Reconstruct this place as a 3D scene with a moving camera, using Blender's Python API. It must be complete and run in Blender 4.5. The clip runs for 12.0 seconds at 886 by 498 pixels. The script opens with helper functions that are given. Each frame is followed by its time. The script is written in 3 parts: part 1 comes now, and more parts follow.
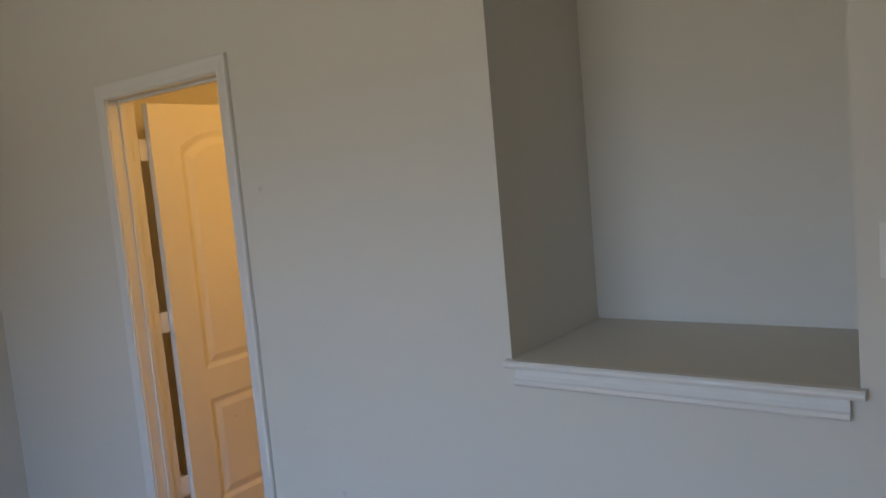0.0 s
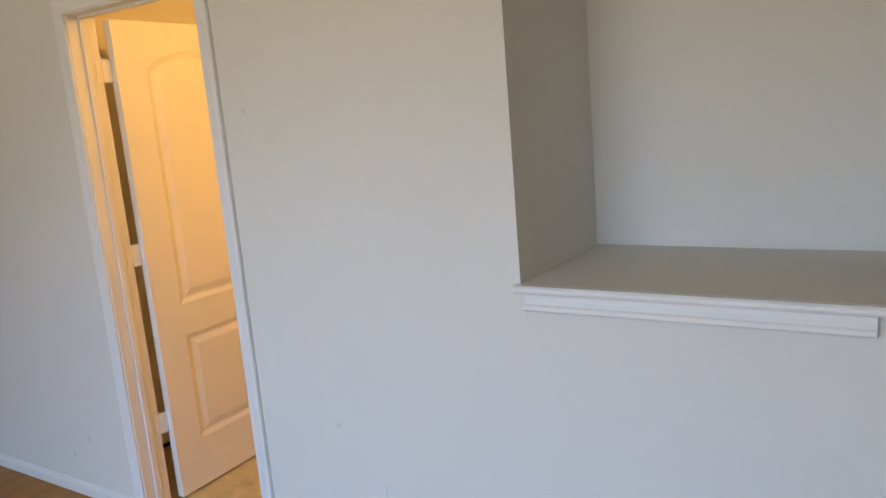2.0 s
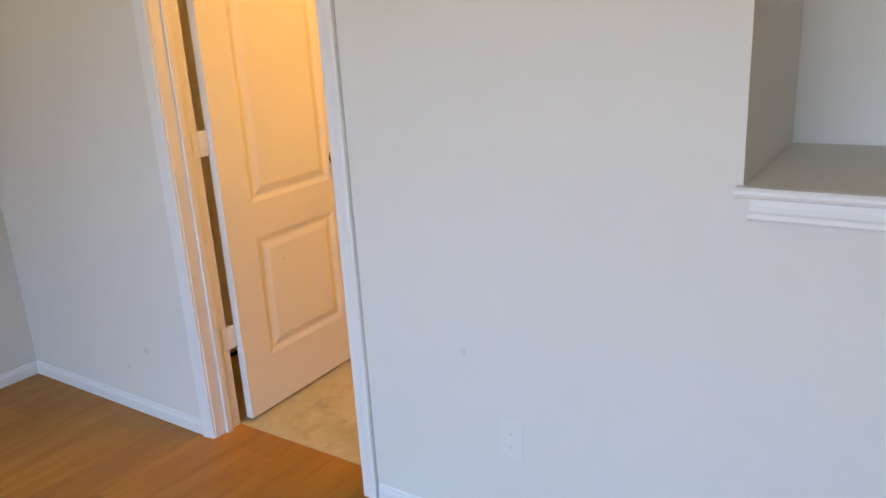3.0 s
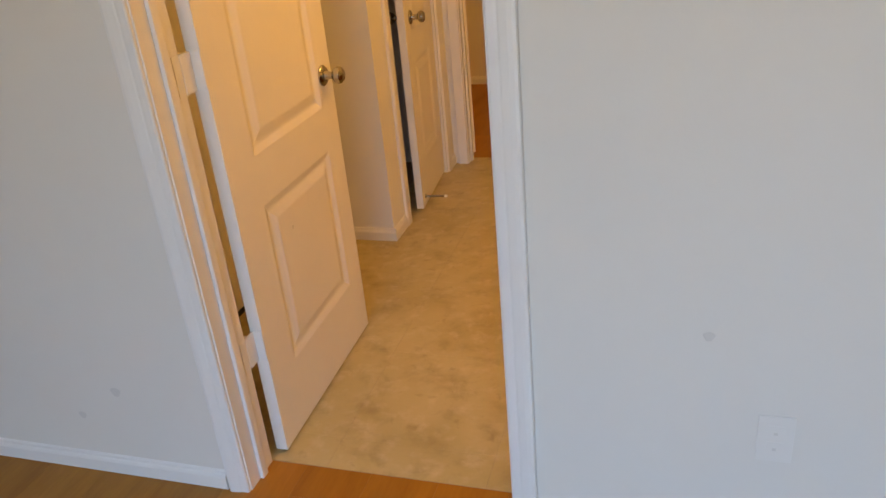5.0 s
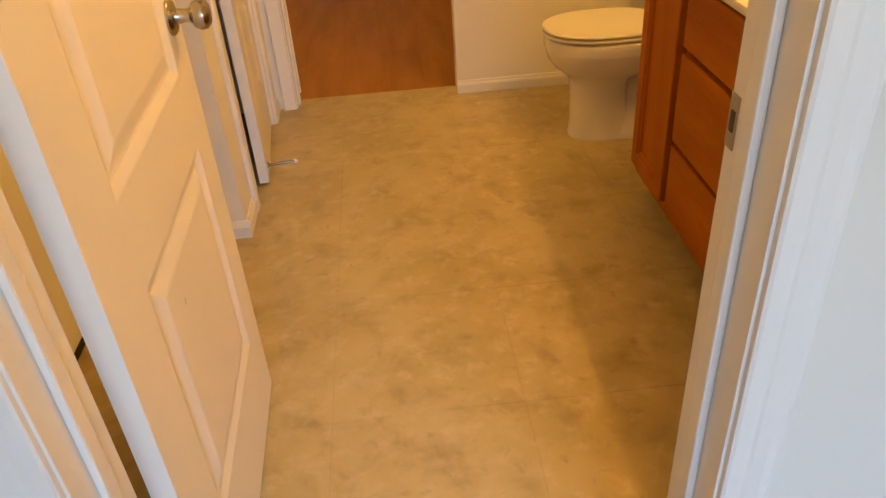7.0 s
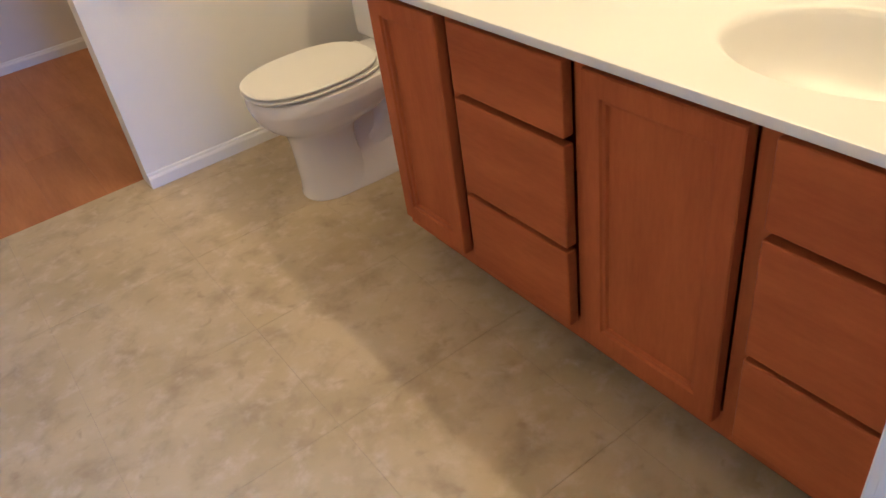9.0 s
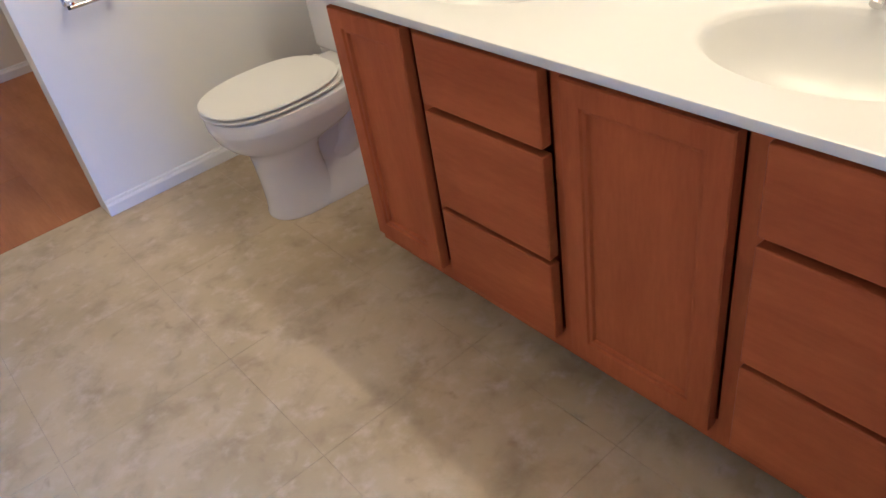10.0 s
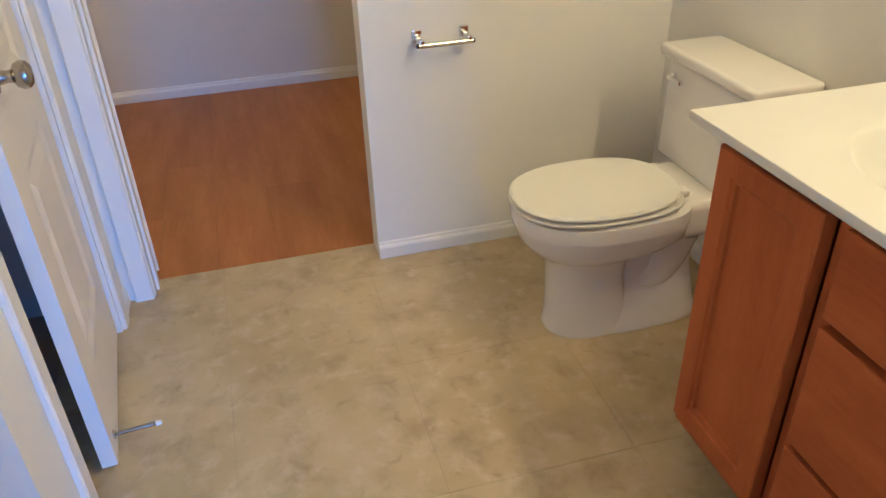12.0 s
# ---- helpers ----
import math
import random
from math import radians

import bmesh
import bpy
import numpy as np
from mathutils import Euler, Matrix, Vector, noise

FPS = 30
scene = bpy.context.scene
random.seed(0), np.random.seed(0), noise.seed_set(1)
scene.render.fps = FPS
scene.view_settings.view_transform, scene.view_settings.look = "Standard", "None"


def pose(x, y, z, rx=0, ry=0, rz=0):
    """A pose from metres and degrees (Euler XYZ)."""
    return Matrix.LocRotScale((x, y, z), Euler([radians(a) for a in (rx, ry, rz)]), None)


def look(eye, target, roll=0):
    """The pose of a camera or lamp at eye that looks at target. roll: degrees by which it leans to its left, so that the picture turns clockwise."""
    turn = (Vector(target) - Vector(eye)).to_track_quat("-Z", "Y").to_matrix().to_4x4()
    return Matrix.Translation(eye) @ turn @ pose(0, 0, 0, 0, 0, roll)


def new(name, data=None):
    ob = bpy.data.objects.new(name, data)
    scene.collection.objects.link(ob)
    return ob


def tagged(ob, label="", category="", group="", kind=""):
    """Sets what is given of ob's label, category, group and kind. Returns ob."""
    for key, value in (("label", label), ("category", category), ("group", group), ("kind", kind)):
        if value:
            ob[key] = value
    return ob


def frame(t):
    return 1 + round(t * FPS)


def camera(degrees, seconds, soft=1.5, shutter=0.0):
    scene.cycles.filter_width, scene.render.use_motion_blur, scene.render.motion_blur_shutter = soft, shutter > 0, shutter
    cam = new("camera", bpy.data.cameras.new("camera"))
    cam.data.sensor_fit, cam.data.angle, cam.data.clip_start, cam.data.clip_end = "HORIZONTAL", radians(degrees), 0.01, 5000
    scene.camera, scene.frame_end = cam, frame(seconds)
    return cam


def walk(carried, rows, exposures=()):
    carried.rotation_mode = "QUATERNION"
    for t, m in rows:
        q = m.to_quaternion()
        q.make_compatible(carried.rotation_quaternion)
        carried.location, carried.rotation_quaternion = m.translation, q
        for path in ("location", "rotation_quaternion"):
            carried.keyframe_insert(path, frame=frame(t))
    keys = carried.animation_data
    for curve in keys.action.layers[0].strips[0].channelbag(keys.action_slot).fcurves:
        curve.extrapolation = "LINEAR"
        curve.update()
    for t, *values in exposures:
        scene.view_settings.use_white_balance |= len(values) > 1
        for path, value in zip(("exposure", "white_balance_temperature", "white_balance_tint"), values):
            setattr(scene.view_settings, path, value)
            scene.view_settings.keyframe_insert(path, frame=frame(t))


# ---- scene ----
cam = camera(61.0, 12.0)
PATH = [
    (0, (2.918, -1.721, 1.623), (1.729, -0.125, 1.431), -5.1),
    (0.5, (2.887, -1.739, 1.718), (1.855, -0.026, 1.763), -5.7),
    (1, (2.904, -1.748, 1.725), (1.852, -0.049, 1.818), -5.4),
    (1.5, (2.851, -1.795, 1.652), (1.807, -0.097, 1.491), -5.6),
    (2, (2.743, -1.738, 1.577), (1.663, -0.094, 1.218), -4.9),
    (2.5, (2.509, -1.654, 1.514), (1.409, -0.06, 1.014), -4.2),
    (3, (2.17, -1.594, 1.466), (1.093, -0.012, 0.886), -3.3),
    (5, (1.04, -1.329, 1.421), (0.479, 0.388, 0.563), -5.4),
    (5.5, (0.858, -1.169, 1.41), (0.429, 0.555, 0.492), -6.1),
    (6, (0.714, -1.0, 1.397), (0.389, 0.712, 0.415), -7.3),
    (6.5, (0.474, -0.761, 1.34), (0.393, 0.946, 0.302), -4.5),
    (7, (0.387, -0.56, 1.301), (0.474, 1.102, 0.192), -4.1),
    (7.5, (0.389, -0.361, 1.327), (0.586, 1.247, 0.153), -6.3),
    (9.5, (0.235, 0.025, 1.345), (1.161, 1.341, 0.156), -9.6),
    (10, (0.273, 0.051, 1.342), (1.188, 1.368, 0.146), -10.3),
    (10.5, (0.281, 0.096, 1.356), (1.195, 1.454, 0.207), -7.9),
    (11, (0.327, 0.169, 1.372), (1.155, 1.626, 0.279), -6.1),
    (11.5, (0.372, 0.314, 1.359), (1.025, 1.88, 0.299), -4.7),
    (12, (0.336, 0.516, 1.349), (0.768, 2.16, 0.295), -2.0),
]
# seconds, stops, kelvin, tint: the camera brightens, then turns its white balance to the lamp
EXPOSURES = [(0, -1.50, 6450, 3), (1.0, -1.33, 6100, 5), (1.6, -0.94, 6600, 4), (2.5, -0.54, 6800, 7), (3.2, -0.56, 6850, 7), (5.0, -0.82, 7550, 6),
             (6.0, -0.72, 8000, 8), (6.5, -0.58, 8100, 8), (7.0, -0.40, 7350, 3), (7.7, -0.24, 5850, -17), (9.3, -0.06, 3380, 10), (11.0, -0.06, 3220, 5), (12.0, -0.13, 3470, 1)]
walk(cam, [(t, look(e, g, r)) for t, e, g, r in PATH], EXPOSURES)

# ---- world, lamps ----
world = bpy.data.worlds.new("sky")
world.use_nodes = True
scene.world = world
sky = world.node_tree.nodes.new("ShaderNodeTexSky")
sky.sky_type = "NISHITA"
sky.sun_disc = False
sky.sun_elevation, sky.sun_rotation = radians(48), radians(20)
world.node_tree.nodes["Background"].inputs[1].default_value = 0.1
world.node_tree.links.new(sky.outputs[0], world.node_tree.nodes["Background"].inputs[0])


def area_lamp(name, size_x, size_y, watts, colour, m, spread):
    data = bpy.data.lights.new(name, "AREA")
    data.shape, data.size, data.size_y = "RECTANGLE", size_x, size_y
    data.energy, data.color, data.spread = watts, colour, radians(spread)
    ob = new(name, data)
    ob.matrix_world = m
    return ob


# daylight in the bedroom window, behind the walker
WIN = (-0.05, 2.85, 0.75, 2.15)
WCX, WCZ = (WIN[0] + WIN[1]) / 2, (WIN[2] + WIN[3]) / 2
# blue skylight comes in downwards, warm light off the ground outside comes in upwards
area_lamp("window_skylight", WIN[1] - WIN[0] - 0.1, 0.62, 150, (0.35, 0.57, 1.0), look((WCX, -4.52, WCZ + 0.33), (WCX, 0, -2.8)), 96)
area_lamp("window_ground_light", WIN[1] - WIN[0] - 0.1, 0.62, 64, (1.0, 0.91, 0.78), look((WCX, -4.52, WCZ - 0.33), (WCX, 0, 5.8)), 116)


def bulb(y):
    """One warm bulb of the light bar over the bathroom mirror."""
    data = bpy.data.lights.new("vanity_bulb", "POINT")
    data.energy, data.color, data.shadow_soft_size = 19, (1.0, 0.49, 0.115), 0.028
    new("vanity_bulb", data).location = (1.56, y, 2.19)


for y in (0.36, 0.66, 1.10, 1.40):
    bulb(y)
# ceiling lamp of the room beyond, out of sight beside its doorway
data = bpy.data.lights.new("far_room_lamp", "POINT")
data.energy, data.color, data.shadow_soft_size = 34, (1.0, 0.49, 0.115), 0.1
new("far_room_lamp", data).location = (-0.35, 3.15, 2.38)

# ---- materials ----


def material(name, colour, rough=0.5, metal=0.0, second=None, scale=6.0, stretch=(1, 1, 1), amount=0.5,
             bump=0.0, bump_scale=120.0, fine=None, coat=0.0, random=0.0, spec=0.5):
    """A surface of two colours mixed by coarse and fine noise, with fine relief."""
    m = bpy.data.materials.new(name)
    m.use_nodes = True
    nt = m.node_tree
    b = nt.nodes["Principled BSDF"]
    b.inputs["Roughness"].default_value = rough
    b.inputs["Metallic"].default_value = metal
    b.inputs["Coat Weight"].default_value = coat
    b.inputs["Specular IOR Level"].default_value = spec
    b.inputs["Coat Roughness"].default_value = 0.15
    co = nt.nodes.new("ShaderNodeNewGeometry")
    mp = nt.nodes.new("ShaderNodeMapping")
    mp.inputs["Scale"].default_value = stretch
    nt.links.new(co.outputs["Position"], mp.inputs["Vector"])
    n1 = nt.nodes.new("ShaderNodeTexNoise")
    n1.inputs["Scale"].default_value, n1.inputs["Detail"].default_value = scale, 4
    n2 = nt.nodes.new("ShaderNodeTexNoise")
    n2.inputs["Scale"].default_value, n2.inputs["Detail"].default_value = fine or scale * 9, 3
    for n in (n1, n2):
        nt.links.new(mp.outputs[0], n.inputs["Vector"])
    add = nt.nodes.new("ShaderNodeMath")
    add.operation = "MULTIPLY_ADD"
    add.inputs[1].default_value = 0.45
    nt.links.new(n2.outputs[0], add.inputs[0])
    nt.links.new(n1.outputs[0], add.inputs[2])
    rg = nt.nodes.new("ShaderNodeMapRange")
    rg.inputs["From Min"].default_value, rg.inputs["From Max"].default_value = 0.5, 0.95
    rg.inputs["To Max"].default_value = amount
    nt.links.new(add.outputs[0], rg.inputs["Value"])
    mix = nt.nodes.new("ShaderNodeMix")
    mix.data_type = "RGBA"
    mix.inputs["A"].default_value = (*colour, 1)
    mix.inputs["B"].default_value = (*(second or [c * 0.8 for c in colour]), 1)
    nt.links.new(rg.outputs[0], mix.inputs["Factor"])
    last = mix.outputs["Result"]
    if random:
        info = nt.nodes.new("ShaderNodeObjectInfo")
        vr = nt.nodes.new("ShaderNodeMapRange")
        vr.inputs["To Min"].default_value, vr.inputs["To Max"].default_value = 1 - random, 1 + random
        nt.links.new(info.outputs["Random"], vr.inputs["Value"])
        hs = nt.nodes.new("ShaderNodeHueSaturation")
        nt.links.new(vr.outputs[0], hs.inputs["Value"])
        nt.links.new(last, hs.inputs["Color"])
        last = hs.outputs[0]
    nt.links.new(last, b.inputs["Base Color"])
    rr = nt.nodes.new("ShaderNodeMapRange")
    rr.inputs["To Min"].default_value, rr.inputs["To Max"].default_value = rough * 0.85, min(1, rough * 1.15)
    nt.links.new(n1.outputs[0], rr.inputs["Value"])
    nt.links.new(rr.outputs[0], b.inputs["Roughness"])
    if bump:
        n3 = nt.nodes.new("ShaderNodeTexNoise")
        n3.inputs["Scale"].default_value, n3.inputs["Detail"].default_value = bump_scale, 3
        nt.links.new(mp.outputs[0], n3.inputs["Vector"])
        bp = nt.nodes.new("ShaderNodeBump")
        bp.inputs["Strength"].default_value, bp.inputs["Distance"].default_value = bump, 0.004
        nt.links.new(n3.outputs[0], bp.inputs["Height"])
        nt.links.new(bp.outputs[0], b.inputs["Normal"])
    return m


PAINT = material("greige_wall_paint", (0.70, 0.675, 0.625), 0.75, second=(0.675, 0.65, 0.60), scale=1.2, amount=0.6, bump=0.1, bump_scale=70)
BATH_PAINT = material("cream_bathroom_paint", (0.77, 0.76, 0.725), 0.7, second=(0.745, 0.73, 0.69), scale=1.2, amount=0.6, bump=0.1, bump_scale=70)
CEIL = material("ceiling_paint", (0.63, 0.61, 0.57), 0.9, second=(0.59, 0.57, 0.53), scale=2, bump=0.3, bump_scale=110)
TRIM = material("white_trim_paint", (0.765, 0.755, 0.735), 0.45, second=(0.735, 0.725, 0.705), scale=3, amount=0.5, bump=0.06, bump_scale=60)
DOOR = material("white_door_paint", (0.8, 0.78, 0.74), 0.4, second=(0.76, 0.74, 0.7), scale=3, amount=0.5, bump=0.08, bump_scale=70)
LAMINATE = material("oak_laminate", (0.40, 0.172, 0.020), 0.44, second=(0.27, 0.100, 0.010), scale=2.0, stretch=(7, 1.0, 7), amount=0.75, bump=0.05, bump_scale=40, fine=14, random=0.13, spec=0.35)


def vinyl_material():
    """Printed stone: broad tan clouds under small brown and grey flecks."""
    m = bpy.data.materials.new("stone_vinyl")
    m.use_nodes = True
    nt = m.node_tree
    b = nt.nodes["Principled BSDF"]
    b.inputs["Roughness"].default_value = 0.4
    geo = nt.nodes.new("ShaderNodeNewGeometry")

    def cloud(scale, detail, rough, distortion):
        n = nt.nodes.new("ShaderNodeTexNoise")
        n.inputs["Scale"].default_value, n.inputs["Detail"].default_value = scale, detail
        n.inputs["Roughness"].default_value, n.inputs["Distortion"].default_value = rough, distortion
        nt.links.new(geo.outputs["Position"], n.inputs["Vector"])
        return n.outputs[0]

    def mixed(fac, lo, hi, a, colour):
        r = nt.nodes.new("ShaderNodeMapRange")
        r.interpolation_type = "SMOOTHSTEP"
        r.inputs["From Min"].default_value, r.inputs["From Max"].default_value = lo, hi
        nt.links.new(fac, r.inputs["Value"])
        x = nt.nodes.new("ShaderNodeMix")
        x.data_type = "RGBA"
        nt.links.new(r.outputs[0], x.inputs["Factor"])
        if isinstance(a, tuple):
            x.inputs["A"].default_value = (*a, 1)
        else:
            nt.links.new(a, x.inputs["A"])
        x.inputs["B"].default_value = (*colour, 1)
        return x.outputs["Result"]

    c = mixed(cloud(2.6, 3, 0.5, 0.4), 0.33, 0.70, (0.52, 0.43, 0.235), (0.425, 0.347, 0.165))
    c = mixed(cloud(8, 5, 0.6, 0.25), 0.44, 0.84, c, (0.30, 0.235, 0.125))
    c = mixed(cloud(15, 4, 0.6, 0.2), 0.46, 0.86, c, (0.60, 0.508, 0.335))
    c = mixed(cloud(20, 3, 0.5, 0.5), 0.57, 0.90, c, (0.30, 0.23, 0.125))
    nt.links.new(c, b.inputs["Base Color"])
    bp = nt.nodes.new("ShaderNodeBump")
    bp.inputs["Strength"].default_value, bp.inputs["Distance"].default_value = 0.06, 0.003
    nt.links.new(cloud(70, 3, 0.5, 0), bp.inputs["Height"])
    nt.links.new(bp.outputs[0], b.inputs["Normal"])
    return m


VINYL = vinyl_material()
JOINT = material("vinyl_joint", (0.36, 0.29, 0.19), 0.6, second=(0.4, 0.33, 0.24))
CHERRY = material("stained_maple", (0.395, 0.114, 0.005), 0.48, second=(0.27, 0.065, 0.0025), scale=2.2, stretch=(5, 5, 0.8), amount=0.8, bump=0.05, bump_scale=80, fine=24, spec=0.15)
CHERRY_H = material("stained_maple_across", (0.395, 0.114, 0.005), 0.48, second=(0.27, 0.065, 0.0025), scale=2.2, stretch=(5, 0.8, 5), amount=0.8, bump=0.05, bump_scale=80, fine=24, spec=0.15)
SEAM = material("dark_plank_seam", (0.20, 0.085, 0.014), 0.6)
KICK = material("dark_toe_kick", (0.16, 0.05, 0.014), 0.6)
MARBLE = material("cultured_marble", (0.71, 0.702, 0.675), 0.3, second=(0.69, 0.68, 0.648), scale=4, amount=0.5)
CERAMIC = material("white_ceramic", (0.80, 0.78, 0.74), 0.14, second=(0.78, 0.76, 0.72), scale=3, amount=0.4, coat=0.3)
PLASTIC = material("white_plastic", (0.78, 0.76, 0.71), 0.28, second=(0.76, 0.74, 0.69), scale=3, amount=0.4)
CHROME = material("chrome", (0.82, 0.82, 0.82), 0.12, 1.0, second=(0.75, 0.75, 0.75))
NICKEL = material("satin_nickel", (0.44, 0.415, 0.37), 0.22, 1.0, second=(0.38, 0.355, 0.315))
MATT_BLACK = material("matt_black", (0.02, 0.02, 0.02), 0.7)
LID = material("cream_seat_plastic", (0.74, 0.725, 0.67), 0.35, second=(0.72, 0.70, 0.645), scale=3, amount=0.3)
PLATE = material("yellowed_plate", (0.71, 0.69, 0.65), 0.5, second=(0.69, 0.67, 0.63))
LATCH = material("latch_hole_shadowed_wood", (0.07, 0.05, 0.035), 0.8)
SCUFF = material("grey_scuff", (0.60, 0.58, 0.54), 0.8, second=(0.65, 0.625, 0.58), scale=60)


def mirror_material():
    m = bpy.data.materials.new("mirror_silver")
    m.use_nodes = True
    b = m.node_tree.nodes["Principled BSDF"]
    b.inputs["Metallic"].default_value, b.inputs["Roughness"].default_value = 1.0, 0.01
    b.inputs["Base Color"].default_value = (0.88, 0.9, 0.89, 1)
    return m


def glass_material():
    m = bpy.data.materials.new("window_glass")
    m.use_nodes = True
    b = m.node_tree.nodes["Principled BSDF"]
    b.inputs["Transmission Weight"].default_value, b.inputs["Roughness"].default_value = 1.0, 0.0
    b.inputs["IOR"].default_value = 1.02
    return m


MIRROR, GLASS = mirror_material(), glass_material()

# ---- builders ----


def mesh_object(name, bm, mat, smooth=False):
    bmesh.ops.recalc_face_normals(bm, faces=bm.faces)
    me = bpy.data.meshes.new(name)
    bm.to_mesh(me)
    bm.free()
    me.materials.append(mat)
    if smooth:
        for p in me.polygons:
            p.use_smooth = True
        me.set_sharp_from_angle(angle=radians(38))
    return new(name, me)


def part(name, bm, mat, parent, label="", smooth=False):
    ob = mesh_object(name, bm, mat, smooth)
    ob.parent = parent
    if parent.type == "EMPTY":
        ob.location = -parent.location
    if label:
        tagged(ob, label)
    return ob


def thing(name, base, label, category, group="", kind=""):
    ob = new(name)
    ob.location = base
    ob.empty_display_size = 0.1
    return tagged(ob, label, category, group, kind)


def structure(name, bm, mat, label, category="", smooth=False):
    return tagged(mesh_object(name, bm, mat, smooth), label, category, "", "structure")


def box(bm, x0, x1, y0, y1, z0, z1, bevel=0.0, seg=2):
    r = bmesh.ops.create_cube(bm, size=1)
    vs = r["verts"]
    for v in vs:
        v.co = Vector((x0 + (v.co.x + 0.5) * (x1 - x0), y0 + (v.co.y + 0.5) * (y1 - y0), z0 + (v.co.z + 0.5) * (z1 - z0)))
    if bevel:
        es = list({e for v in vs for e in v.link_edges})
        bmesh.ops.bevel(bm, geom=es, offset=bevel, segments=seg, profile=0.6, affect="EDGES")
    return bm


def boxed(*a, **k):
    return box(bmesh.new(), *a, **k)


def loft(bm, rings, cap=True, closed=True):
    """Skin rings of equal length into a tube."""
    vr = [[bm.verts.new(p) for p in r] for r in rings]
    n = len(vr[0])
    for a, b in zip(vr, vr[1:]):
        for i in range(n if closed else n - 1):
            j = (i + 1) % n
            bm.faces.new((a[i], a[j], b[j], b[i]))
    if cap:
        bm.faces.new(vr[0][::-1])
        bm.faces.new(vr[-1])
    return bm


def lathe(bm, profile, m, n=20):
    """Turn (radius, height) pairs about z, then place by m."""
    rings = [[m @ Vector((r * math.cos(2 * math.pi * i / n), r * math.sin(2 * math.pi * i / n), h)) for i in range(n)] for r, h in profile]
    return loft(bm, rings)


def tube(bm, pts, r, n=12):
    pts = [Vector(p) for p in pts]
    rings = []
    for i, p in enumerate(pts):
        d = (pts[min(i + 1, len(pts) - 1)] - pts[max(i - 1, 0)]).normalized()
        u = d.cross(Vector((0, 0, 1)))
        if u.length < 0.1:
            u = d.cross(Vector((1, 0, 0)))
        u.normalize()
        v = d.cross(u)
        rr = r[i] if isinstance(r, (list, tuple)) else r
        rings.append([p + rr * (math.cos(2 * math.pi * k / n) * u + math.sin(2 * math.pi * k / n) * v) for k in range(n)])
    return loft(bm, rings)


def wall(name, axis, a0, a1, t0, t1, z0, z1, openings=(), label="", mat=None):
    """A wall along axis x or y, from a0 to a1, thick from t0 to t1, with rectangular openings (a, a, z, z)."""
    us = sorted({a0, a1, *[o[0] for o in openings], *[o[1] for o in openings]})
    zs = sorted({z0, z1, *[o[2] for o in openings], *[o[3] for o in openings]})
    us = [u for u in us if a0 <= u <= a1]
    zs = [z for z in zs if z0 <= z <= z1]
    nu, nz = len(us) - 1, len(zs) - 1
    solid = lambda i, j: 0 <= i < nu and 0 <= j < nz and not any(
        o[0] <= (us[i] + us[i + 1]) / 2 <= o[1] and o[2] <= (zs[j] + zs[j + 1]) / 2 <= o[3] for o in openings)
    bm = bmesh.new()
    made = {}

    def vert(u, t, z):
        if (u, t, z) not in made:
            made[u, t, z] = bm.verts.new((u, t, z) if axis == "x" else (t, u, z))
        return made[u, t, z]

    for i in range(nu):
        for j in range(nz):
            if not solid(i, j):
                continue
            ua, ub, za, zb = us[i], us[i + 1], zs[j], zs[j + 1]
            for t in (t0, t1):
                bm.faces.new([vert(ua, t, za), vert(ub, t, za), vert(ub, t, zb), vert(ua, t, zb)])
            for di, dj, q in ((-1, 0, ((ua, za), (ua, zb))), (1, 0, ((ub, za), (ub, zb))), (0, -1, ((ua, za), (ub, za))), (0, 1, ((ua, zb), (ub, zb)))):
                if not solid(i + di, j + dj):
                    (p, r), (s, w) = q
                    bm.faces.new([vert(p, t0, r), vert(p, t1, r), vert(s, t1, w), vert(s, t0, w)])
    return bm if not label else structure(name, bm, mat or PAINT, label, "wall")


CASING = [(0, 0), (0, 0.008), (0.004, 0.0105), (0.016, 0.0115), (0.022, 0.0115), (0.026, 0.013), (0.040, 0.0155), (0.050, 0.016), (0.056, 0.0145), (0.058, 0.011), (0.058, 0)]


CASING_FLAT = [(0, 0), (0, 0.009), (0.004, 0.013), (0.030, 0.014), (0.052, 0.015), (0.058, 0.011), (0.058, 0)]


def casing_leg(name, parent, origin, height, across, outward, prof=CASING):
    o, a, w = Vector(origin), Vector(across), Vector(outward)
    bm = bmesh.new()
    loft(bm, [[o + a * p[0] + w * p[1] for p in prof], [o + a * p[0] + w * p[1] + Vector((0, 0, height + p[0])) for p in prof]])
    return part(name, bm, TRIM, parent)


def casing_head(name, parent, start, end, outward):
    s, e, w = Vector(start), Vector(end), Vector(outward)
    d = (e - s).normalized()
    up = Vector((0, 0, 1))
    bm = bmesh.new()
    rings = [[s + up * p[0] - d * p[0] + w * p[1] for p in CASING], [e + up * p[0] + d * p[0] + w * p[1] for p in CASING]]
    loft(bm, rings)
    return part(name, bm, TRIM, parent)


BASEP = [(0, 0), (0.012, 0), (0.012, 0.038), (0.009, 0.045), (0.006, 0.048), (0.005, 0.056), (0.0, 0.060)]


def baseboard(p, q, outward, label="white painted baseboard along the wall"):
    p, q, w = Vector((*p, 0.001)), Vector((*q, 0.001)), Vector((*outward, 0))
    bm = bmesh.new()
    loft(bm, [[e + w * (a + 0.0005) + Vector((0, 0, h)) for a, h in BASEP] for e in (p, q)])
    return structure("baseboard", bm, TRIM, label, "baseboard")


ARCH = 0.07


